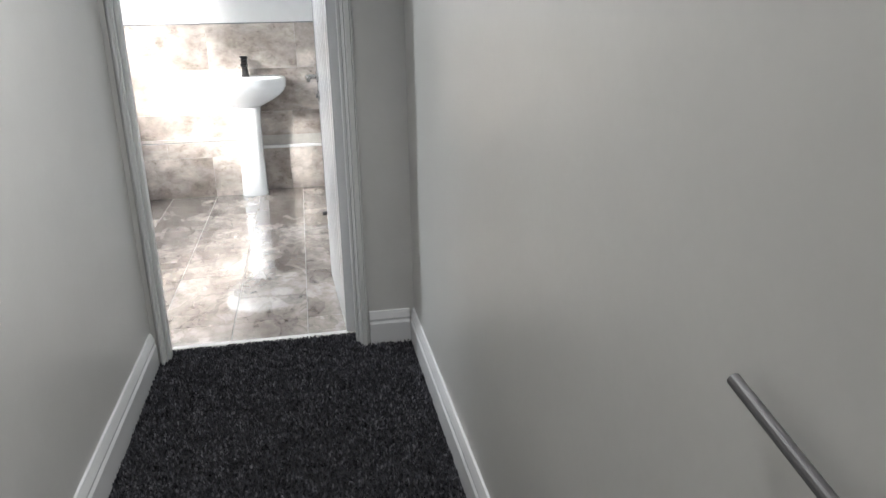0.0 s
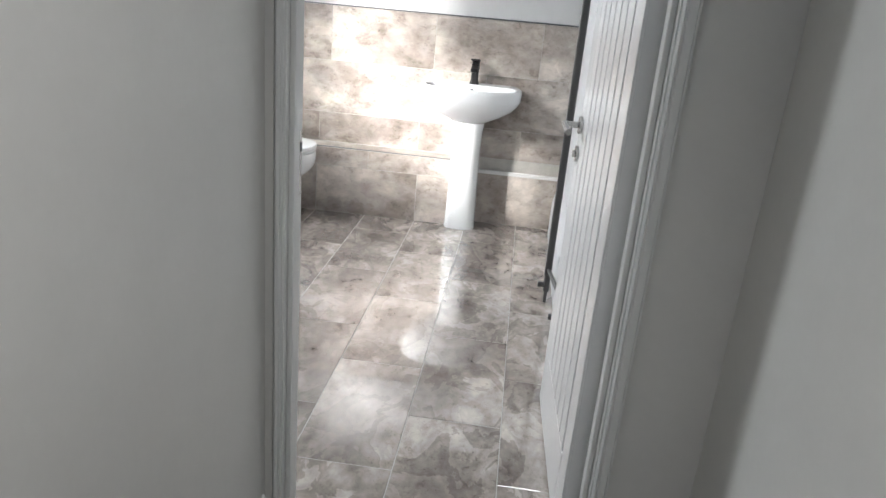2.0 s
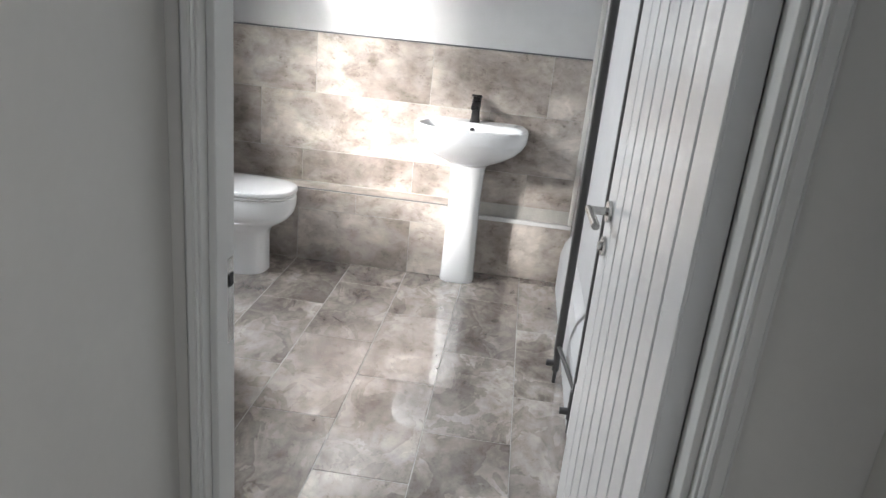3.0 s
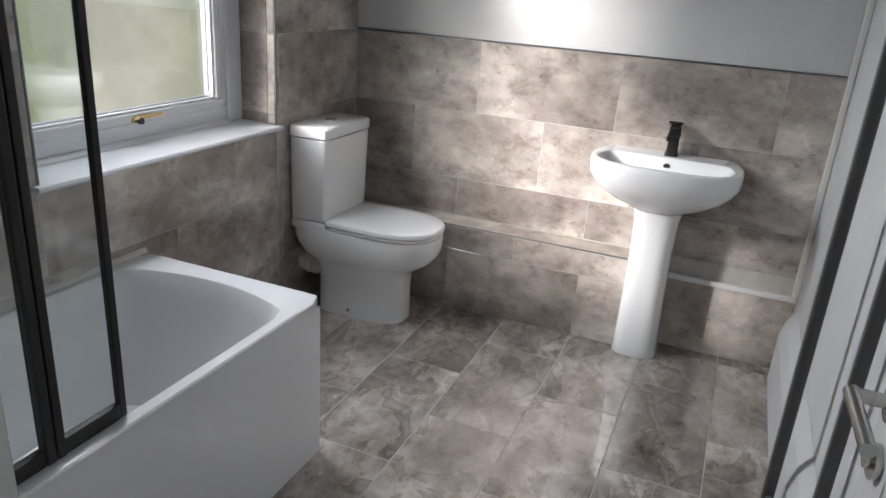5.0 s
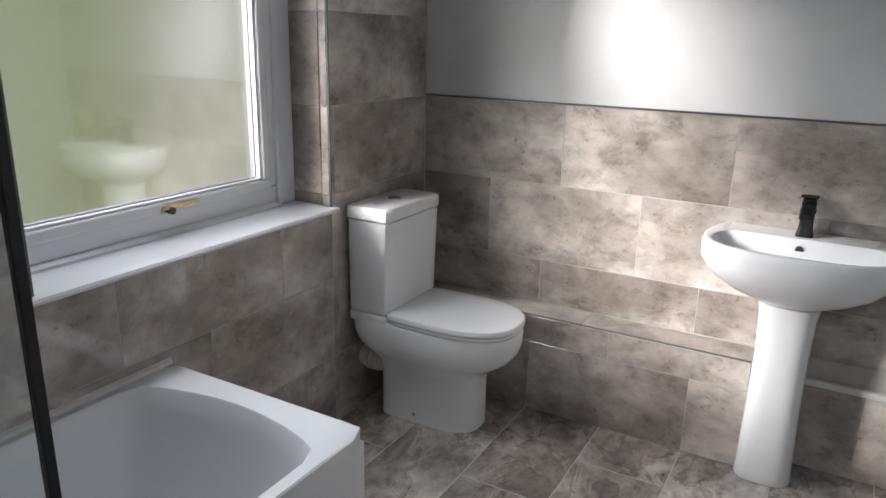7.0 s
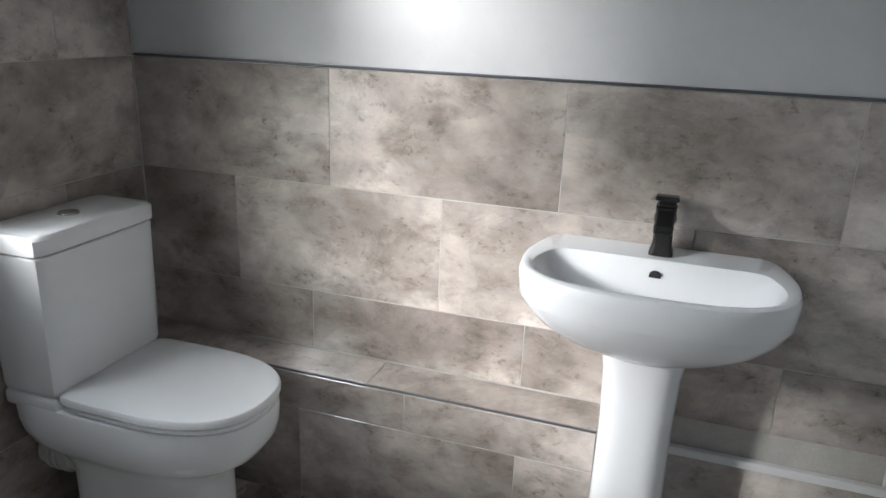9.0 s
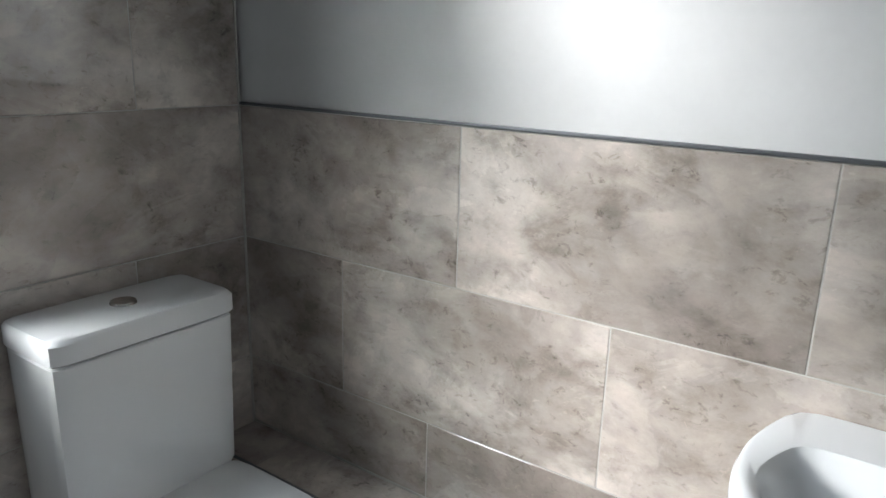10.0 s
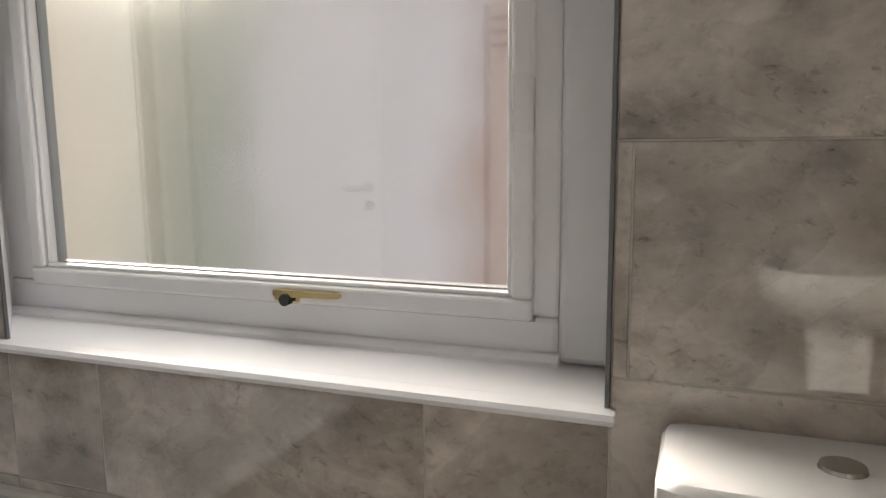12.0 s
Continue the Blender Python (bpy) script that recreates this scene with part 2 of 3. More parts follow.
wall_north_tiled = structure("wall_north_tiled", box(-0.76, RX + 0.04, FY + 0.0012, FY + 0.16, -0.006, TOP + 0.005), M_GROUT,
                             "half-height wall of large mottled grey stone tiles", "wall")
structure("wall_east", box(RX, RX + 0.12, BY, FY + 0.009, -0.006, CZ), M_WHITEWALL, "plain white painted side wall", "wall")
bm = box(-0.98, WX - 0.0012, WY1 + 0.006, FY + 0.0011, -0.1, CZ)
box(-0.98, WX - 0.0012, -0.6, WY1 + 0.006, -0.1, WZ0 - 0.02, bm=bm)
box(-0.98, WX - 0.0012, -0.6, WY1 + 0.006, WZ1 + 0.006, CZ, bm=bm)
prism([(-0.98, -0.6), (WX - 0.0012, -0.6), (WX - 0.0012, WY0 - 0.006), (-0.915, WF0 - 0.004), (-0.98, WF0 - 0.004)], "z", WZ0 - 0.02, WZ1 + 0.006, bm=bm)
wall_west = structure("wall_west", bm, M_GROUT, "window wall clad in large mottled grey stone tiles", "wall")
structure("wall_alcove_end", box(-0.96, HL - 0.1, -0.6, -0.475, -0.1, CZ), M_WHITEWALL, "white wall closing the bath alcove", "wall")
bm = box(HL - 0.1, DL - 0.025, HY, BY, -0.006, CZ)
box(DR + 0.025, HR + 0.1, HY, BY, -0.006, CZ, bm=bm)
box(DL - 0.025, DR + 0.025, HY, BY, 2.03, CZ, bm=bm)
structure("wall_door", bm, M_HALLPAINT, "pale grey painted wall around the bathroom doorway", "wall")
structure("wall_hall_west", box(HL - 0.1, HL, HB, HY - 0.001, -0.006, CZ), M_HALLPAINT, "pale grey painted landing wall with a soft sheen", "wall")
structure("wall_hall_east", box(HR, HR + 0.1, HB, HY - 0.001, -0.006, CZ), M_HALLPAINT, "pale grey painted landing wall with a soft sheen", "wall")
bm = box(HL - 0.1, HR + 0.1, HB - 0.1, HB, -0.006, CZ)
structure("wall_hall_south", bm, M_HALLPAINT, "pale grey end wall of the landing", "wall")

# carpet pile: short bent yarn ends, too many to count
rng = np.random.default_rng(7)
n = 60000
px, py = rng.uniform(HL + 0.018, HR - 0.018, n), -0.15 - 2.6 * rng.random(n) ** 1.15
keep = (py < HY - 0.004) | ((px > DL + 0.004) & (px < DR - 0.004))
px, py = px[keep], py[keep]
n = len(px)
ang, hgt, lean = rng.uniform(0, 6.283, n), rng.uniform(0.006, 0.013, n), rng.uniform(0.0, 0.007, n)
dirn = rng.uniform(0, 6.283, n)
wx, wy = 0.0028 * np.cos(ang), 0.0028 * np.sin(ang)
tx0, ty0 = px + lean * np.cos(dirn), py + lean * np.sin(dirn)
z0 = np.full(n, 0.0035)
v = np.stack([np.stack([px - wx, py - wy, z0], 1), np.stack([px + wx, py + wy, z0], 1), np.stack([tx0 + wx * 0.7, ty0 + wy * 0.7, 0.004 + hgt], 1),
              np.stack([tx0 - wx * 0.7, ty0 - wy * 0.7, 0.004 + hgt], 1)], 1).reshape(-1, 3)
pile = bpy.data.meshes.new("carpet_pile")
pile.from_pydata(v.tolist(), [], np.arange(4 * n).reshape(-1, 4).tolist())
pile.materials.append(M_PILE)
tagged(new("carpet_pile", pile), "charcoal and grey flecked carpet pile", "carpet", kind="stuff")

# lower boxing of the basin wall
ledge_box = structure("ledge_boxing", box(-0.752, LX - 0.003, LEDGE + 0.0012, FY + 0.002, -0.005, LZ - 0.0025), M_GROUT,
                      "low tiled boxing that forms a ledge along the basin wall", "ledge")
low_box = structure("low_boxing", box(LX + 0.001, RX - 0.001, RL + 0.0012, FY + 0.002, -0.005, RZ - 0.004), M_GROUT,
                    "shallow tiled boxing beside the pedestal", "ledge")
structure("trim_low", box(LX + 0.01, RX - 0.004, RL - 0.007, FY - 0.001, RZ - 0.006, RZ + 0.016, 0.004), M_GLOSS,
          "white strip along the top of the lower tiles", "trim")
structure("trim_corner", box(RX - 0.024, RX - 0.001, FY - 0.019, FY - 0.001, RZ + 0.016, CZ - 0.003, 0.005), M_SEALANT,
          "white sealant strip up the wall corner", "trim")
structure("trim_corner_west", box(WX + 0.0005, WX + 0.0045, FY - 0.0045, FY - 0.0005, LZ + 0.004, CZ - 0.003), M_GROUT,
          "thin pale grout line in the tiled corner", "trim")
structure("trim_top", box(-0.755, RX - 0.026, FY - 0.003, FY + 0.009, TOP + 0.001, TOP + 0.0075, 0.0015), M_TRIM,
          "dark grey metal edging along the top of the tiling", "trim")
structure("trim_ledge", box(-0.752, LX, LEDGE - 0.001, LEDGE + 0.006, LZ - 0.003, LZ + 0.002, 0.0015), M_TRIM,
          "grey metal edging along the front of the ledge", "trim")
bm = prism([(RX - 0.045, 0.0), (RX - 0.045, 0.20), (RX - 0.03, 0.26), (RX - 0.001, 0.31), (RX - 0.001, 0.0)], "y", 0.75, 2.47)
structure("pipe_boxing", bm, M_WHITEWALL, "white painted plaster boxing at the foot of the side wall", "boxing")

# ---- skirting, door lining, threshold ----
SK = [(0, 0), (0.018, 0), (0.018, 0.085), (0.013, 0.095), (0.015, 0.105), (0.010, 0.122), (0.006, 0.133), (0, 0.135)]
structure("baseboard_1", prism([(HL + 0.0005 + u, v + 0.004) for u, v in SK], "y", HB + 0.001, HY - 0.018), M_GLOSS, "white moulded skirting board", "skirting")
structure("baseboard_2", prism([(HR - 0.0005 - u, v + 0.004) for u, v in SK], "y", HB + 0.001, HY - 0.001), M_GLOSS, "white moulded skirting board", "skirting")
structure("baseboard_3", prism([(HY - 0.0005 - u, v + 0.004) for u, v in SK], "x", DR + 0.042, HR - 0.02), M_GLOSS, "short white skirting board beside the doorway", "skirting")
bm = box(DL - 0.024, DL, HY - 0.002, BY + 0.002, 0.004, 2.03, 0.002)
box(DR, DR + 0.024, HY - 0.002, BY + 0.002, 0.004, 2.03, 0.002, bm=bm)
box(DL, DR, HY - 0.002, BY + 0.002, 2.006, 2.03, 0.002, bm=bm)
box(DL, DL + 0.012, HY + 0.02, HY + 0.058, 0.004, 2.006, 0.002, bm=bm)
box(DR - 0.012, DR, HY + 0.02, HY + 0.058, 0.004, 2.006, 0.002, bm=bm)
structure("door_frame", bm, M_ARCH, "white painted door lining with stops", "door frame")
AR = [(0, 0), (0, -0.008), (0.006, -0.014), (0.012, -0.012), (0.018, -0.017), (0.045, -0.019), (0.052, -0.012), (0.058, -0.014), (0.064, 0)]
structure("trim_1", prism([(DL - 0.004 - 0.25 * u, HY - 0.0025 + 0.6 * v) for u, v in AR], "z", 0.005, 2.07), M_ARCH, "slim white bead up the edge of the door lining", "architrave")
structure("trim_2", prism([(DR + 0.004 + 0.52 * u, HY - 0.0025 + v) for u, v in AR], "z", 0.005, 2.07), M_ARCH, "moulded grey-white architrave", "architrave")
structure("trim_3", prism([(HY - 0.0025 + v, 2.010 + 0.52 * u) for u, v in AR], "x", DL - 0.020, DR + 0.037), M_ARCH, "moulded grey-white architrave over the door", "architrave")
structure("threshold", prism([(HY + 0.098, 0.003), (HY + 0.104, 0.010), (BY + 0.02, 0.010), (BY + 0.03, 0.001)], "x", DL + 0.001, DR - 0.001), M_SEALANT,
          "white threshold strip between carpet and tiles", "threshold")
plate = thing("strike_plate", (DL + 0.001, BY - 0.03, 0.93), "small steel strike plate on the door lining", "strike plate")
part("plate", box(DL, DL + 0.002, BY - 0.03, BY - 0.006, 0.86, 1.0, 0.0008), M_CHROME, plate)
part("keep", box(DL + 0.0021, DL + 0.004, BY - 0.026, BY - 0.010, 0.955, 0.975, 0.0005), M_RUBBER, plate)

# ---- the open door ----
door = thing("door_1", (DR - 0.0006, BY + 0.004, 0.012), "white painted cottage door with vertical grooves, standing open", "door")
door.rotation_euler = (0, 0, radians(2.4))
bpy.context.view_layer.update()


def leaf(name, bm, material, label=""):
    bm.transform(door.matrix_world)
    return part(name, bm, material, door, label)


LW, LT, LH = 0.706, 0.0434, 1.98              # the leaf runs along +y from the hinge, its face towards -x
leaf("core", box(-LT + 0.006, 0, 0, LW, 0, LH, 0.002), M_GLOSS)
leaf("stile", box(-LT, -LT + 0.007, 0, 0.095, 0, LH, 0.002), M_GLOSS)
leaf("stile", box(-LT, -LT + 0.007, LW - 0.095, LW, 0, LH, 0.002), M_GLOSS)
leaf("bottom_rail", box(-LT, -LT + 0.007, 0.096, LW - 0.096, 0, 0.20, 0.002), M_GLOSS)
leaf("top_rail", box(-LT, -LT + 0.007, 0.096, LW - 0.096, LH - 0.10, LH, 0.002), M_GLOSS)
nb = 6
for i in range(nb):
    y0 = 0.099 + i * (LW - 0.198) / nb
    leaf("board", box(-LT - 0.001, -LT + 0.0065, y0 + 0.003, y0 + (LW - 0.198) / nb - 0.003, 0.203, LH - 0.103, 0.0028, 1), M_GLOSS)
HZ = 0.955
rose = leaf("door_handle", cyl((-LT - 0.001, LW - 0.055, HZ), (-LT - 0.010, LW - 0.055, HZ), 0.026, n=32), M_CHROME, "satin steel lever handle")
bm = cyl((-LT - 0.008, LW - 0.055, HZ), (-LT - 0.052, LW - 0.055, HZ), 0.0095)
cyl((-LT - 0.050, LW - 0.046, HZ), (-LT - 0.050, LW - 0.175, HZ - 0.004), 0.0095, bm=bm)
bm.transform(door.matrix_world)
part("lever", bm, M_CHROME, rose)
turn = leaf("bathroom_turn", cyl((-LT - 0.001, LW - 0.055, HZ - 0.085), (-LT - 0.009, LW - 0.055, HZ - 0.085), 0.024, n=32), M_CHROME, "steel thumb-turn release")
bm = cyl((-LT - 0.008, LW - 0.055, HZ - 0.085), (-LT - 0.017, LW - 0.055, HZ - 0.085), 0.011)
bm.transform(door.matrix_world)
part("knob", bm, M_CHROME, turn)

# ---- towel rail behind the door ----
rad = thing("towel_rail", (1.21, 1.3, 0.12), "tall anthracite towel rail standing off the white wall", "towel rail")
part("post", box(1.163, 1.194, 1.43, 1.46, 0.13, 1.80, 0.006), M_RAD, rad)
part("post", box(1.212, 1.240, 1.08, 1.105, 0.13, 1.80, 0.006), M_RAD, rad)
for z in (0.16, 1.62, 1.68, 1.74):
    part("rung", cyl((1.18, 1.44, z), (1.224, 1.095, z), 0.009, n=14), M_RAD, rad)
for x, y in ((1.19, 1.445), (1.23, 1.095)):
    part("bracket", cyl((x, y, 1.55), (RX - 0.0005, y, 1.55), 0.010, n=14), M_RAD, rad)
    v = part("valve", cyl((x - 0.01, y, 0.165), (x - 0.01, y, 0.055), 0.014), M_RAD, rad, "black radiator valve")
    part("tail", cyl((x - 0.01, y, 0.085), (x - 0.05, y, 0.085), 0.013), M_RAD, v)
    part("pipe", cyl((x - 0.01, y, 0.06), (x - 0.01, y, 0.001), 0.008), M_RAD, v)

# ---- handrail on the landing ----
rail = thing("handrail", (HR - 0.04, -2.9, 0.8), "slim dark grey wall handrail on the landing", "handrail")
bm = bmesh.new()
cyl((HR - 0.022, -2.318, 0.93), (HR - 0.022, -3.2, 0.7234), 0.0062, n=16, bm=bm)
part("bar", bm, M_RAD, rail)
for y, z in ((-2.6, 0.864), (-3.2, 0.7280)):
    part("bracket", cyl((HR - 0.022, y, z), (HR + 0.001, y, z - 0.002), 0.006, n=10), M_TRIM, rail)

# ---- bath ----
bath = thing("bathtub", (-0.42, 0.38, 0.0), "white acrylic bathtub with flat panels, fitted against the tiled wall", "bathtub")


def tub_ring(x0, x1, y0, y1, z, e, bow):
    """A squarish ring whose far end bows outward."""
    mid, half = (x0 + x1) / 2, (x1 - x0) / 2
    out = []
    for x, y, _ in super_ring(x0, x1, y0, y1 - bow, z, 96, e):
        k = max(0.0, (y - (y0 + y1) / 2) / ((y1 - y0) / 2))
        out.append((x, y + bow * k * (1 - ((x - mid) / half) ** 2), z))
    return out


ix0, ix1, iy0, iy1 = WX + 0.035, BX - 0.037, BY0 + 0.09, BY1 - 0.073
rings = [tub_ring(WX + 0.001, BX, BY0 + 0.001, BY1, BZ - 0.032, 60, 0), tub_ring(WX + 0.001, BX, BY0 + 0.001, BY1, BZ - 0.004, 60, 0),
         tub_ring(WX + 0.003, BX - 0.004, BY0 + 0.003, BY1 - 0.004, BZ, 40, 0),
         tub_ring(ix0 - 0.004, ix1 + 0.004, iy0 - 0.004, iy1 + 0.004, BZ, 26, 0.07), tub_ring(ix0, ix1, iy0, iy1, BZ - 0.005, 26, 0.07),
         tub_ring(ix0 + 0.010, ix1 - 0.010, iy0 + 0.015, iy1 - 0.02, BZ - 0.06, 22, 0.07),
         tub_ring(ix0 + 0.035, ix1 - 0.035, iy0 + 0.05, iy1 - 0.10, BZ - 0.28, 12, 0.07),
         tub_ring(ix0 + 0.055, ix1 - 0.055, iy0 + 0.08, iy1 - 0.15, BZ - 0.375, 8, 0.065),
         tub_ring(ix0 + 0.10, ix1 - 0.10, iy0 + 0.14, iy1 - 0.22, BZ - 0.40, 4, 0.05)]
part("tub", loft(rings, cap0=False), M_ACRYLIC, bath, smooth=True)
part("side_panel", box(BX - 0.018, BX - 0.005, BY0 + 0.002, BY1 - 0.006, 0.002, BZ - 0.030, 0.002), M_ACRYLIC, bath, "flat white bath panel")
part("end_panel", box(WX + 0.002, BX - 0.019, BY1 - 0.019, BY1 - 0.006, 0.002, BZ - 0.030, 0.002), M_ACRYLIC, bath, "flat white end panel")
part("sealant_bead", prism([(WX + 0.0005, BZ + 0.0005), (WX + 0.012, BZ + 0.0005), (WX + 0.008, BZ + 0.010), (WX + 0.0005, BZ + 0.016)], "y", BY0 + 0.01, BY1 - 0.002),
     M_SEALANT, bath, "white sealant bead")

# ---- bath screen ----
SX = -0.135
scr = thing("bath_screen", (SX, 0.1, BZ), "folding clear glass bath screen in a matt black frame", "bath screen")
P0, PM, P1 = BY0 + 0.005, 0.372, 0.53
Z0, Z1 = BZ + 0.002, 1.93
part("wall_profile", box(SX - 0.015, SX + 0.015, P0, P0 + 0.025, Z0, Z1, 0.003), M_BLACK, scr)
part("hinge_profile", box(SX - 0.013, SX + 0.013, PM - 0.031, PM - 0.012, Z0, Z1, 0.003), M_BLACK, scr)
part("hinge_profile", box(SX - 0.013, SX + 0.013, PM - 0.008, PM + 0.010, Z0, Z1, 0.003), M_BLACK, scr)
part("hinge_knuckle", cyl((SX, PM - 0.010, Z0), (SX, PM - 0.010, Z1), 0.009, n=16), M_BLACK, scr)
part("end_profile", box(SX - 0.009, SX + 0.009, P1 - 0.016, P1, Z0, Z1, 0.002), M_BLACK, scr)
part("bottom_rail", box(SX - 0.010, SX + 0.010, P0 + 0.026, PM - 0.032, Z0, Z0 + 0.034, 0.002), M_BLACK, scr)
part("bottom_rail", box(SX - 0.010, SX + 0.010, PM + 0.011, P1 - 0.017, Z0, Z0 + 0.034, 0.002), M_BLACK, scr)
part("top_rail", box(SX - 0.010, SX + 0.010, P0 + 0.026, PM - 0.032, Z1 - 0.02, Z1, 0.002), M_BLACK, scr)
part("top_rail", box(SX - 0.010, SX + 0.010, PM + 0.011, P1 - 0.017, Z1 - 0.02, Z1, 0.002), M_BLACK, scr)
for a, b in ((P0 + 0.02, PM - 0.028), (PM + 0.007, P1 - 0.013)):
    g = part("glass_panel", box(SX - 0.003, SX + 0.003, a, b, Z0 + 0.026, Z1 - 0.014), M_GLASS, scr, "clear glass panel")
    g.visible_shadow = False

# ---- toilet ----
TY = 2.205
wc = thing("toilet", (-0.45, TY, 0.0), "white close-coupled ceramic toilet with the lid closed", "toilet")


def d_ring(x0, x1, hw, z, n=56, nose=0.62, e=2.6):
    """A ring with a squarish back at x0 and a rounded nose at x1."""
    cx = x0 + (x1 - x0) * (1 - nose)
    out = []
    for i in range(n):
        t = 2 * math.pi * (i + 0.5) / n
        c, s = math.cos(t), math.sin(t)
        k = e if c > 0 else 9.0
        r = (abs(c) ** k + abs(s) ** k) ** (-1 / k)
        out.append((cx + (x1 - cx if c > 0 else cx - x0) * c * r, TY + hw * s * r, z))
    return out


body = [(-0.655, -0.272, 0.112, 0.0), (-0.655, -0.272, 0.112, 0.012), (-0.655, -0.274, 0.112, 0.16), (-0.657, -0.272, 0.113, 0.195), (-0.662, -0.262, 0.120, 0.222),
        (-0.672, -0.236, 0.136, 0.248), (-0.690, -0.198, 0.156, 0.270), (-0.712, -0.166, 0.170, 0.293), (-0.735, -0.147, 0.1775, 0.322), (-0.748, -0.139, 0.180, 0.355),
        (-0.750, -0.137, 0.181, 0.392), (-0.750, -0.140, 0.179, 0.402), (-0.745, -0.150, 0.170, 0.406)]
part("pan", loft([d_ring(a, b, w, z, e=3.2 if z < 0.24 else 2.7) for a, b, w, z in body]), M_CERAMIC, wc, smooth=True)
part("platform", box(-0.750, -0.585, TY - 0.178, TY + 0.178, 0.39, 0.432, 0.012, 3), M_CERAMIC, wc, smooth=True)
ring_pan = [(-0.600, -0.141, 0.174, 0.4075), (-0.602, -0.138, 0.178, 0.411), (-0.602, -0.138, 0.178, 0.4185), (-0.600, -0.141, 0.175, 0.4205)]
part("seat", loft([d_ring(a, b, w, z, nose=0.58, e=2.5) for a, b, w, z in ring_pan]), M_SEATPLASTIC, wc, smooth=True)
lid = [(-0.602, -0.138, 0.177, 0.4225), (-0.605, -0.134, 0.181, 0.426), (-0.605, -0.134, 0.181, 0.438), (-0.602, -0.138, 0.178, 0.4435), (-0.592, -0.150, 0.167, 0.4465),
       (-0.57, -0.19, 0.13, 0.4475)]
part("seat_lid", loft([d_ring(a, b, w, z, nose=0.58, e=2.5) for a, b, w, z in lid]), M_SEATPLASTIC, wc, "closed white seat lid", smooth=True)
for s in (-1, 1):
    part("seat_hinge", cyl((-0.617, TY + s * 0.08 - 0.02, 0.438), (-0.617, TY + s * 0.08 + 0.02, 0.438), 0.009), M_CHROME, wc)
cist = [(-0.750, -0.588, 0.174, 0.434), (-0.750, -0.582, 0.179, 0.45), (-0.752, -0.574, 0.183, 0.776), (-0.752, -0.577, 0.180, 0.779)]
rings = []
for a, b, w, z in cist:
    rings.append(super_ring(a, b, TY - w, TY + w, z, 64, 14))
tank = part("cistern", loft(rings), M_CERAMIC, wc, smooth=True)
rings = [super_ring(-0.750, -0.590, TY - 0.168, TY + 0.168, 0.7785, 64, 14), super_ring(-0.7525, -0.590, TY - 0.168, TY + 0.168, 0.783, 64, 14), super_ring(-0.7535, -0.574, TY - 0.184, TY + 0.184, 0.783, 64, 14), super_ring(-0.7545, -0.570, TY - 0.187, TY + 0.187, 0.786, 64, 14),
         super_ring(-0.7545, -0.570, TY - 0.187, TY + 0.187, 0.820, 64, 14), super_ring(-0.752, -0.576, TY - 0.182, TY + 0.182, 0.828, 64, 12),
         super_ring(-0.745, -0.59, TY - 0.163, TY + 0.163, 0.8305, 64, 10)]
cl = part("cistern_lid", loft(rings), M_CERAMIC, wc, smooth=True)
btn = part("flush_button", cyl((-0.665, TY, 0.830), (-0.665, TY, 0.835), 0.025, 0.023, 32), M_CHROME, cl, "round chrome dual flush button")
for s in (-1, 1):
    part("bolt_cap", cyl((-0.50, TY + s * 0.110, 0.035), (-0.50, TY + s * 0.1165, 0.035), 0.007, n=14), M_CHROME, wc)
bm = bmesh.new()
for i in range(7):
    x = -0.735 + i * 0.011
    cyl((x, TY - 0.065, 0.205), (x + 0.008, TY - 0.065, 0.205), 0.052 if i % 2 else 0.047, n=28, bm=bm)
cyl((-0.756, TY - 0.065, 0.205), (-0.64, TY - 0.065, 0.205), 0.043, n=28, bm=bm)
part("waste_connector", bm, M_CONE, wc, "ribbed white waste connector", smooth=True)

# ---- basin ----
BCX, BB, BW, BD = 0.687, FY - 0.004, 0.279, 0.365
basin = thing("washbasin", (BCX, BB - 0.15, 0.0), "white ceramic washbasin on a full pedestal", "washbasin")


def basin_ring(w, d, z, back=0.0, n=80, e=2.7, eb=16.0, mid=0.42):
    """A ring with a straight back at the wall and a bowed front."""
    cy = BB - back - (d - back) * mid
    out = []
    for i in range(n):
        t = 2 * math.pi * (i + 0.5) / n
        c, s = math.cos(t), math.sin(t)
        k = eb if s > 0 else e
        r = (abs(c) ** k + abs(s) ** k) ** (-1 / k)
        # the sides draw in slightly towards the wall
        y = cy + (BB - back - cy if s > 0 else cy - (BB - d)) * s * r
        pull = 1 - 0.13 * max(0.0, (y - cy) / max(BB - back - cy, 1e-4)) ** 1.5
        out.append((BCX + w * c * r * pull, y, z))
    return out


rings = [basin_ring(0.10, 0.215, 0.625, 0.03), basin_ring(0.125, 0.245, 0.642, 0.02), basin_ring(0.185, 0.298, 0.672, 0.008),
         basin_ring(0.238, 0.338, 0.708, 0.002), basin_ring(0.266, 0.357, 0.740), basin_ring(0.2745, 0.3625, 0.757), basin_ring(0.279, 0.365, 0.764),
         basin_ring(0.2815, 0.367, 0.80),
         basin_ring(0.281, 0.366, 0.815), basin_ring(0.277, 0.362, 0.824), basin_ring(0.270, 0.356, 0.827),
         basin_ring(0.250, 0.334, 0.824, 0.098, eb=14), basin_ring(0.242, 0.326, 0.815, 0.103, eb=12), basin_ring(0.228, 0.314, 0.787, 0.120, eb=5),
         basin_ring(0.195, 0.285, 0.735, 0.137, eb=4), basin_ring(0.13, 0.245, 0.697, 0.157, eb=3), basin_ring(0.03, 0.215, 0.686, 0.187, eb=2)]
bowl = part("bowl", loft(rings), M_CERAMIC, basin, smooth=True)
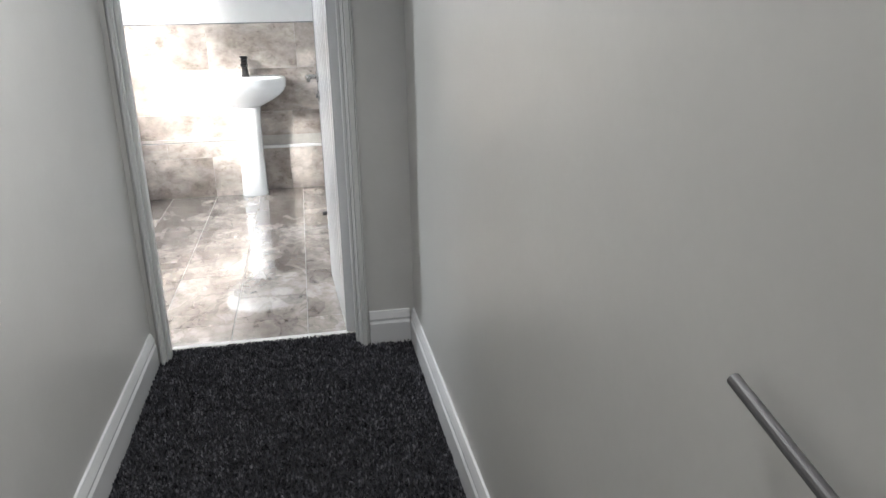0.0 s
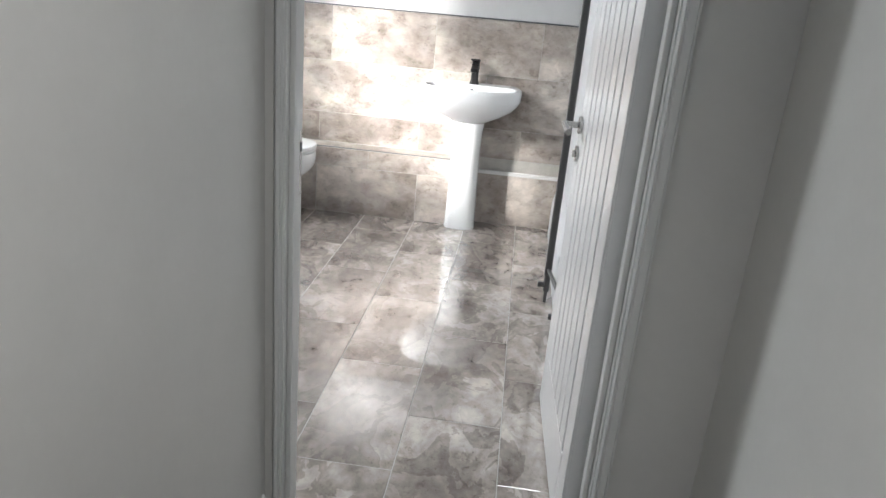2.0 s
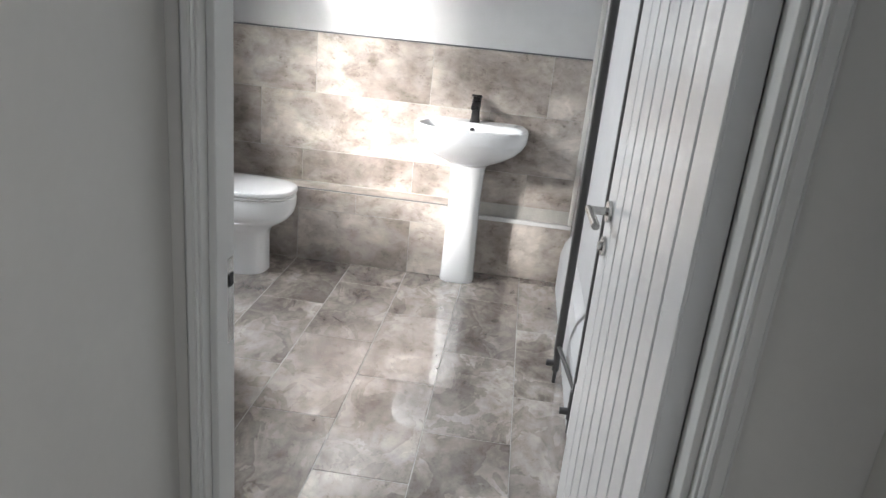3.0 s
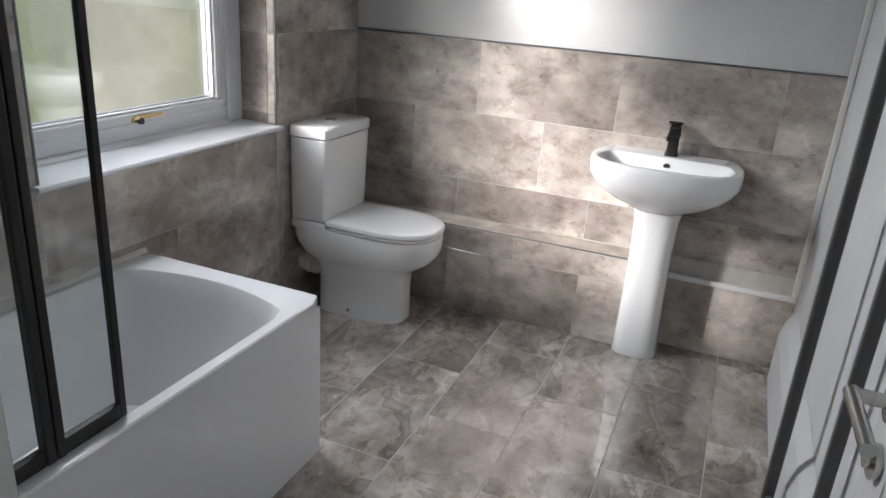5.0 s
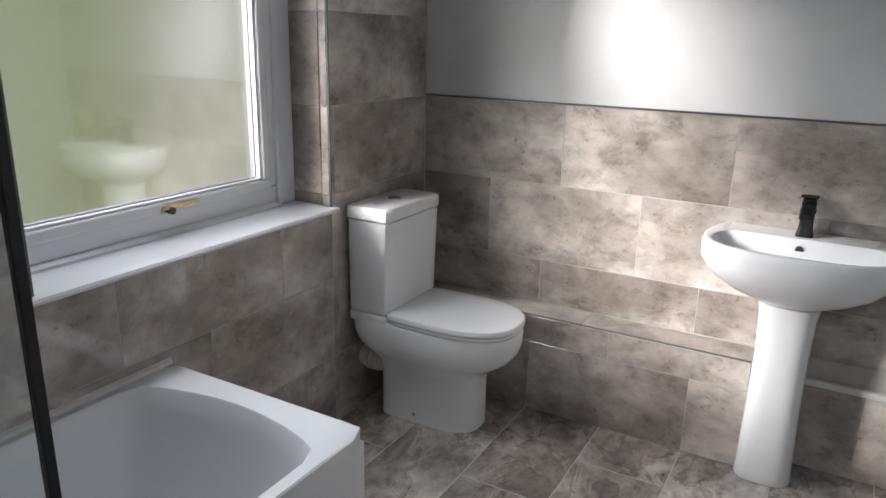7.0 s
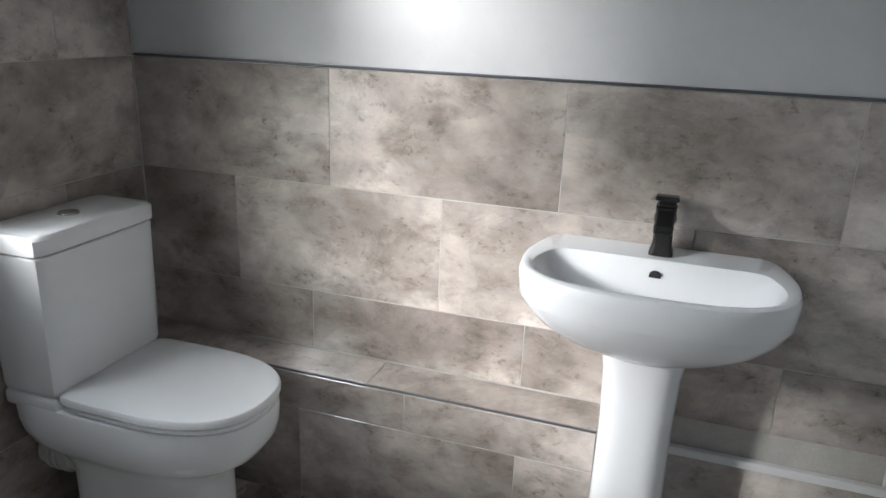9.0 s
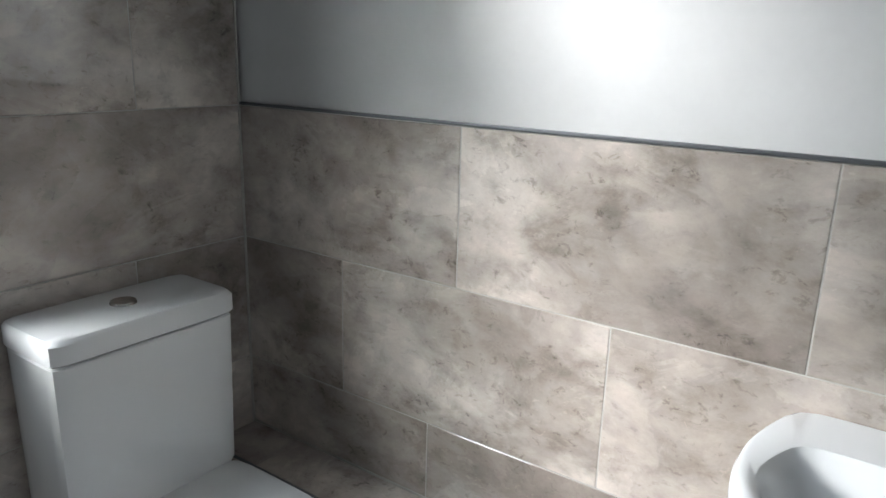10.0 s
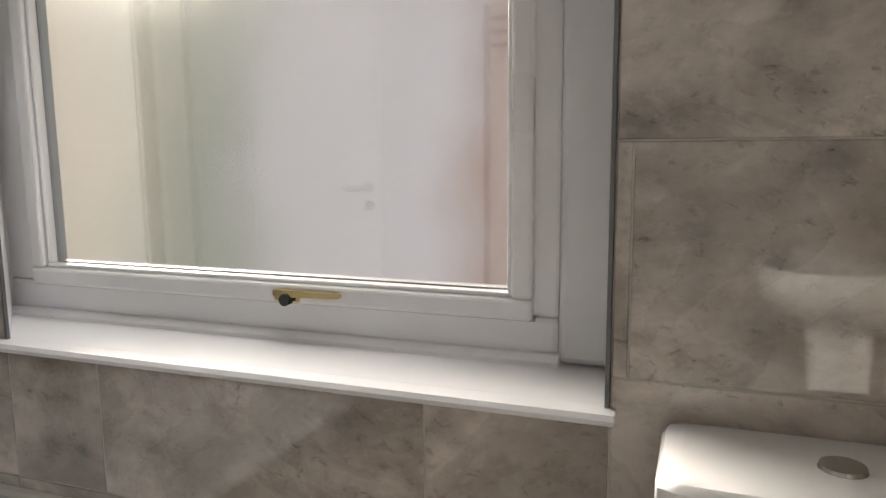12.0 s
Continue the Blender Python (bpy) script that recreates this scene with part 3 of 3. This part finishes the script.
part("overflow", cyl((BCX, BB - 0.113, 0.793), (BCX, BB - 0.1195, 0.7915), 0.0125, n=24), M_RUBBER, bowl, "dark overflow hole")
part("drain", cyl((BCX, BB - 0.20, 0.686), (BCX, BB - 0.20, 0.690), 0.022, n=28), M_CHROME, bowl)


def ped_ring(w, f, z, n=48):
    y0, y1 = BB - 0.035, BB - f
    out = []
    for i in range(n):
        t = 2 * math.pi * (i + 0.5) / n
        c, s = math.cos(t), math.sin(t)
        k = 8.0 if s > 0 else 3.0
        r = (abs(c) ** k + abs(s) ** k) ** (-1 / k)
        cy = (y0 + y1) / 2
        out.append((BCX + w * c * r, cy + (y0 - cy) * s * r, z))
    return out


rings = [ped_ring(0.090, 0.205, 0.0), ped_ring(0.092, 0.207, 0.006), ped_ring(0.088, 0.203, 0.03), ped_ring(0.083, 0.197, 0.25), ped_ring(0.081, 0.198, 0.45),
         ped_ring(0.086, 0.206, 0.58), ped_ring(0.097, 0.217, 0.65)]
part("pedestal", loft(rings), M_CERAMIC, basin, "tapering white pedestal", smooth=True)

tap = thing("basin_tap", (BCX + 0.005, BB - 0.055, 0.827), "matt black square single-lever mixer tap on the washbasin", "tap")
tx, ty = BCX + 0.005, BB - 0.052


def sq(x, y, z, w, d, e=7.0):
    return super_ring(x - w, x + w, y - d, y + d, z, 32, e)


part("body", loft([sq(tx, ty, 0.8260, 0.026, 0.026), sq(tx, ty, 0.8325, 0.026, 0.026), sq(tx, ty - 0.001, 0.8455, 0.0215, 0.0215), sq(tx, ty - 0.002, 0.8805, 0.0195, 0.021),
                   sq(tx, ty - 0.004, 0.9055, 0.021, 0.024), sq(tx, ty - 0.005, 0.9355, 0.022, 0.025)]), M_BLACK, tap, smooth=True)
part("collar", loft([sq(tx, ty - 0.004, 0.9065, 0.0235, 0.0265), sq(tx, ty - 0.004, 0.9125, 0.0235, 0.0265)]), M_BLACK, tap)
bm = box(tx - 0.020, tx + 0.020, ty - 0.115, ty + 0.01, 0.9135, 0.9345, 0.005, 2)
bmesh.ops.rotate(bm, cent=(tx, ty, 0.9205), matrix=Matrix.Rotation(radians(8), 3, "X"), verts=bm.verts)
part("spout", bm, M_BLACK, tap)
bm = box(tx - 0.025, tx + 0.025, ty - 0.065, ty + 0.030, 0.9485, 0.9585, 0.003, 2)
box(tx - 0.019, tx + 0.019, ty - 0.022, ty + 0.020, 0.9325, 0.9505, 0.003, 2, bm=bm)
bmesh.ops.rotate(bm, cent=(tx, ty, 0.9455), matrix=Matrix.Rotation(radians(-9), 3, "X"), verts=bm.verts)
part("lever", bm, M_BLACK, tap)

# ---- window ----
FX0, FX1 = -0.975, -0.915
win = tagged(thing("window_1", (-0.95, 1.42, WZ0), "white plastic casement window with frosted glass", "window"), kind="structure")


def frame_ring(x0, x1, y0, y1, z0, z1, w, bevel, parent, name):
    out = []
    bm = box(x0, x1, y0, y1, z0, z0 + w, bevel)
    box(x0, x1, y0, y1, z1 - w, z1, bevel, bm=bm)
    box(x0, x1, y0, y0 + w, z0 + w, z1 - w, bevel, bm=bm)
    box(x0, x1, y1 - w, y1, z0 + w, z1 - w, bevel, bm=bm)
    return part(name, bm, M_UPVC, parent)


FR = WY1 - 0.092
bm = box(FX0, FX1, WF0, FR, WZ0 + 0.004, WZ0 + 0.076, 0.009)
box(FX0, FX1, WF0, FR, WZ1 - 0.058, WZ1, 0.004, bm=bm)
box(FX0, FX1, WF0, WF0 + 0.088, WZ0 + 0.076, WZ1 - 0.058, 0.006, bm=bm)
box(FX0, FX1, FR - 0.046, FR, WZ0 + 0.076, WZ1 - 0.058, 0.006, bm=bm)
box(FX0, FX1, WF0 + 0.088, FR - 0.046, 1.60, 1.655, 0.004, bm=bm)
part("window_frame", bm, M_UPVC, win)
C0, C1, D0, D1 = WF0 + 0.082, FR - 0.040, WZ0 + 0.070, 1.606
frame_ring(FX0 + 0.01, FX1 + 0.014, C0, C1, D0, D1, 0.034, 0.006, win, "casement")
frame_ring(FX0 + 0.02, FX1 + 0.004, C0 + 0.034, C1 - 0.034, D0 + 0.034, D1 - 0.034, 0.008, 0.003, win, "glazing_bead")
frame_ring(FX0 + 0.02, -0.930, C0 + 0.042, C1 - 0.042, D0 + 0.042, D1 - 0.042, 0.003, 0.0, win, "gasket").data.materials[0] = M_GASKET
pane = part("pane", box(-0.945, -0.933, C0 + 0.044, C1 - 0.044, D0 + 0.044, D1 - 0.044), M_FROST, win, "frosted glass pane")
pane.visible_shadow = False
# unseen blank added to block part of the sun and place its wall patch
part("vent_panel", box(-0.955, -0.93, WF0 + 0.087, 1.36, 1.654, WZ1 - 0.057, 0.002), M_UPVC, win)
# added fanlight, above the visible window, to let in sun and fill light
pane = part("pane", box(-0.945, -0.933, 1.3605, FR - 0.045, 1.654, WZ1 - 0.057), M_FROST, win, "unseen frosted fanlight pane added to admit light")
pane.visible_shadow = False
prof = [(-0.972, WZ0 - 0.019), (WX - 0.0102, WZ0 - 0.019), (WX - 0.0102, WZ0 + 0.0003), (-0.912, WZ0 + 0.003), (-0.972, WZ0 + 0.003)]
bm = prism(prof, "y", WF0 + 0.002, WY1 + 0.001)
bm2 = prism([(WX - 0.0104, WZ0 - 0.0192), (-0.742, WZ0 - 0.019), (-0.732, WZ0 - 0.014), (-0.728, WZ0 - 0.007), (-0.732, WZ0), (WX - 0.0104, WZ0 + 0.0002)], "y", WY0 - 0.022, WY1 + 0.014)
# solid grey strip; its colour supplies the shade of the gap
part("sash_gap", box(FX1 - 0.004, FX1 + 0.001, C0 - 0.003, C1 + 0.003, D0 - 0.0025, D0 + 0.004), M_GASKET, win, "grey strip standing in for the shaded gap under the casement")
part("frame_foot", prism([(FX1 - 0.004, WZ0 + 0.002), (FX1 + 0.020, WZ0 + 0.002), (FX1 + 0.019, WZ0 + 0.010), (FX1 + 0.008, WZ0 + 0.019), (FX1 - 0.004, WZ0 + 0.021)], "y",
                         WF0 + 0.012, FR + 0.002), M_UPVC, win, "white moulding between frame and sill")
part("window_sill", bm, M_UPVC, win, "white window sill")
part("sill_nose", bm2, M_UPVC, win)
part("cover_strip", box(FX1 - 0.03, FX1 + 0.006, WY1 - 0.0925, WY1 - 0.002, WZ0 + 0.004, WZ1 - 0.002, 0.012, 3), M_UPVC, win, "white cover strip between frame and tiles")
part("cover_strip", box(FX1 - 0.03, FX1 + 0.006, WF0 - 0.003, WF0 + 0.010, WZ0 + 0.004, WZ1 - 0.002, 0.004, 2), M_UPVC, win)
hy = 1.385
hd = part("window_handle", box(FX1 + 0.014, FX1 + 0.022, hy - 0.028, hy + 0.022, WZ0 + 0.074, WZ0 + 0.092, 0.003), M_BRASS, win, "worn gold-plated window latch")
part("lever", loft([[(FX1 + 0.024 + a * 0.006 * k, hy - 0.025 + t, WZ0 + 0.091 + b * 0.006 * k + 0.06 * (t - 0.02) * 0.1) for a, b in ((-1, -1), (1, -1), (1, 1), (-1, 1))]
                    for t, k in ((0.0, 0.8), (0.02, 1.1), (0.08, 0.9), (0.125, 0.7), (0.13, 0.4))]), M_BRASS, hd)
part("lock", cyl((FX1 + 0.018, hy, WZ0 + 0.080), (FX1 + 0.034, hy, WZ0 + 0.080), 0.0105, n=20), M_RUBBER, hd, "dark lock barrel")
structure("reveal_board", prism([(WX - 0.003, WY0 - 0.004), (WX - 0.003, WY0 + 0.002), (-0.912, WF0 + 0.006), (-0.912, WF0)], "z", WZ0 + 0.004, WZ1), M_UPVC,
          "white lining of the splayed window reveal", "reveal")
structure("trim_reveal_1", box(WX - 0.004, WX + 0.003, WY1 - 0.001, WY1 + 0.005, WZ0 + 0.001, WZ1, 0.001), M_TRIM, "grey metal edging up the window reveal", "trim")
structure("trim_reveal_2", box(WX - 0.004, WX + 0.003, WY0 - 0.005, WY0 + 0.001, WZ0 + 0.001, WZ1, 0.001), M_TRIM, "grey metal edging up the window reveal", "trim")

# ---- outside ----
structure("ground", box(-60, -1.2, -60, 60, -2.9, -2.8), M_GROUND, "pale paved ground outside the window", "ground")
# emissive backdrop: the garden's daylight is put into its glowing colours
glow = bpy.data.materials.new("glowing_garden_colours")
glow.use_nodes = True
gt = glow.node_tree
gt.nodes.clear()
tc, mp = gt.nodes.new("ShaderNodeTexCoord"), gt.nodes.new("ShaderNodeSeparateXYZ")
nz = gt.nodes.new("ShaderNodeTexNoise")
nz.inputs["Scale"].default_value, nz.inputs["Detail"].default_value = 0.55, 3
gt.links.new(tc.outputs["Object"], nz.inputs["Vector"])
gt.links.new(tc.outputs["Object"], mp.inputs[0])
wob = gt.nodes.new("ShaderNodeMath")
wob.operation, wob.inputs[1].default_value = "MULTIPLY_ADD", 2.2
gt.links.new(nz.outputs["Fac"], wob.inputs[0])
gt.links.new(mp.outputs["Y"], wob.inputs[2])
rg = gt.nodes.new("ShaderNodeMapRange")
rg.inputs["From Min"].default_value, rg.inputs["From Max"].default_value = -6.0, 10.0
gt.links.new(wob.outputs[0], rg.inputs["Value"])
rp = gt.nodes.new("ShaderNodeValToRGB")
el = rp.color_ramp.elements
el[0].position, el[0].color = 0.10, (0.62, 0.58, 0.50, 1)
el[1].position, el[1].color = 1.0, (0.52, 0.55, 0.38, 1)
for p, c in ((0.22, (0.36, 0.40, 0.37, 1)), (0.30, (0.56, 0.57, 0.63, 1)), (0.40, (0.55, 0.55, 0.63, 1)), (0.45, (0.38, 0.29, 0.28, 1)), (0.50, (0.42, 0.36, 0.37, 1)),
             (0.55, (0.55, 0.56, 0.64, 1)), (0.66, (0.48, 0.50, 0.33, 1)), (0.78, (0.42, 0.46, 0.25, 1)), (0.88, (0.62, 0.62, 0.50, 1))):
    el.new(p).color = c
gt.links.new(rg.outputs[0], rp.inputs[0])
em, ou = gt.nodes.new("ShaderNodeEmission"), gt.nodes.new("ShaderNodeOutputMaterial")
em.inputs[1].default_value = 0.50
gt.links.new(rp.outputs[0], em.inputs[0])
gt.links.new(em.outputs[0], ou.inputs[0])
# the lower middle stretch is a gap, sized to pass and crop the sun
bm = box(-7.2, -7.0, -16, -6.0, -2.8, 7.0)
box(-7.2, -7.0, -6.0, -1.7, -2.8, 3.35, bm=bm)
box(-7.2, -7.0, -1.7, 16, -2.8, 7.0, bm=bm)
structure("backdrop", bm, glow, "glowing backdrop in hazy green and pale garden colours, notched to shape the sunlight", "backdrop")

# ---- tiles ----
TILES = {}


def tile(w, h, d, material, axis):
    """One chamfered tile mesh, w by h, its face towards the room; alike tiles share it."""
    key = (round(w, 3), round(h, 3), axis, material.name)
    if key not in TILES:
        c = 0.0012
        a = [(-w / 2, -h / 2), (w / 2, -h / 2), (w / 2, h / 2), (-w / 2, h / 2)]
        b = [(-w / 2 + c, -h / 2 + c), (w / 2 - c, -h / 2 + c), (w / 2 - c, h / 2 - c), (-w / 2 + c, h / 2 - c)]
        put = {"north": lambda u, v, k: (u, -k, v), "west": lambda u, v, k: (k, u, v), "up": lambda u, v, k: (u, v, k),
               "south": lambda u, v, k: (u, k, v)}[axis]
        bm = loft([[put(u, v, -d) for u, v in a], [put(u, v, -c) for u, v in a], [put(u, v, 0) for u, v in b]], cap0=False)
        TILES[key] = mesh_of(bm, "tile", material)
    return TILES[key]


def lay(parent, rect, axis, plane, lines, joints, material, d=0.006, gap=0.0024):
    """Fill rect (u0, u1, v0, v1) with tiles: lines are the bed joints, joints(row) one cross joint of each row, 0.603 apart."""
    u0, u1, v0, v1 = rect
    edges = sorted({v0, v1, *[v for v in lines if v0 + 0.02 < v < v1 - 0.02]})
    for a, b in zip(edges, edges[1:]):
        row = joints((a + b) / 2)
        cuts = sorted({u0, u1, *[row + k * 0.603 for k in range(-12, 13) if u0 + 0.02 < row + k * 0.603 < u1 - 0.02]})
        for p, q in zip(cuts, cuts[1:]):
            me = tile(q - p - gap, b - a - gap, d, material, axis)
            ob = new("tile", me)
            u, v = (p + q) / 2, (a + b) / 2
            ob.location = {"north": (u, plane, v), "west": (plane, u, v), "up": (u, v, plane), "south": (u, plane, v)}[axis]
            ob.parent = parent


ROWS = [TOP + 0.303 * k for k in range(-4, 5)]                   # bed joints, set out from the top of the half tiling


def row_of(v):
    return math.floor((v - TOP) / 0.303)


NJ = {-1: -0.155, -2: 0.155, -3: -0.215, -4: 0.06}
lay(wall_north_tiled, (-0.755, RX - 0.002, LZ + 0.002, TOP), "north", FY, ROWS, lambda v: NJ[row_of(v)], M_WALLTILE)
WJ = {0: 2.323, -1: 1.972, -2: 1.69, -3: 1.38, -4: 1.10, 1: 2.02, 2: 1.70, 3: 2.3, 4: 2.0}
WJF = lambda v: WJ[row_of(v)]
lay(wall_west, (WY1 + 0.006, FY - 0.001, -0.002, CZ - 0.002), "west", WX, ROWS, WJF, M_WALLTILE)
lay(wall_west, (-0.47, WY0 - 0.006, 0.3, CZ - 0.002), "west", WX, ROWS, WJF, M_WALLTILE)
lay(wall_west, (WY0 - 0.006, WY1 + 0.006, -0.002, WZ0 - 0.021), "west", WX, ROWS, WJF, M_WALLTILE)
lay(wall_west, (WX - 0.165, WX - 0.004, WZ0 + 0.004, WZ1), "north", WY1 - 0.001, ROWS, lambda v: -2.0, M_WALLTILE)
lay(ledge_box, (-0.752, LX, LEDGE + 0.007, FY - 0.001), "up", LZ, [], lambda v: 0.012, M_WALLTILE)
lay(ledge_box, (-0.752, LX, 0.0, LZ - 0.005), "north", LEDGE, [0.285], lambda v: 0.12 if v > 0.285 else 0.416, M_WALLTILE)
lay(low_box, (LX + 0.002, RX - 0.003, 0.0, RZ - 0.007), "north", RL, [], lambda v: 0.95, M_WALLTILE)

FJ = [0.115 + 0.303 * k for k in range(-4, 5)]
fl = bpy.data.objects["floor"]
cols = [-0.754] + [x for x in FJ if -0.73 < x < RX - 0.02] + [RX - 0.001]
for i, (a, b) in enumerate(zip(cols, cols[1:])):
    k = round((b - 0.115) / 0.303) if i < len(cols) - 2 else round((a - 0.115) / 0.303) + 1
    j = 0.97 if k % 2 else 1.285
    lo = BY + 0.001 if a > 0 else -0.47
    cuts = sorted({lo, FY, *[j + 0.603 * n for n in range(-5, 6) if lo + 0.03 < j + 0.603 * n < FY - 0.03]})
    for p, q in zip(cuts, cuts[1:]):
        ob = new("tile", tile(b - a - 0.003, q - p - 0.003, 0.006, M_FLOORTILE, "up"))
        ob.location = ((a + b) / 2, (p + q) / 2, 0.0)
        ob.parent = fl
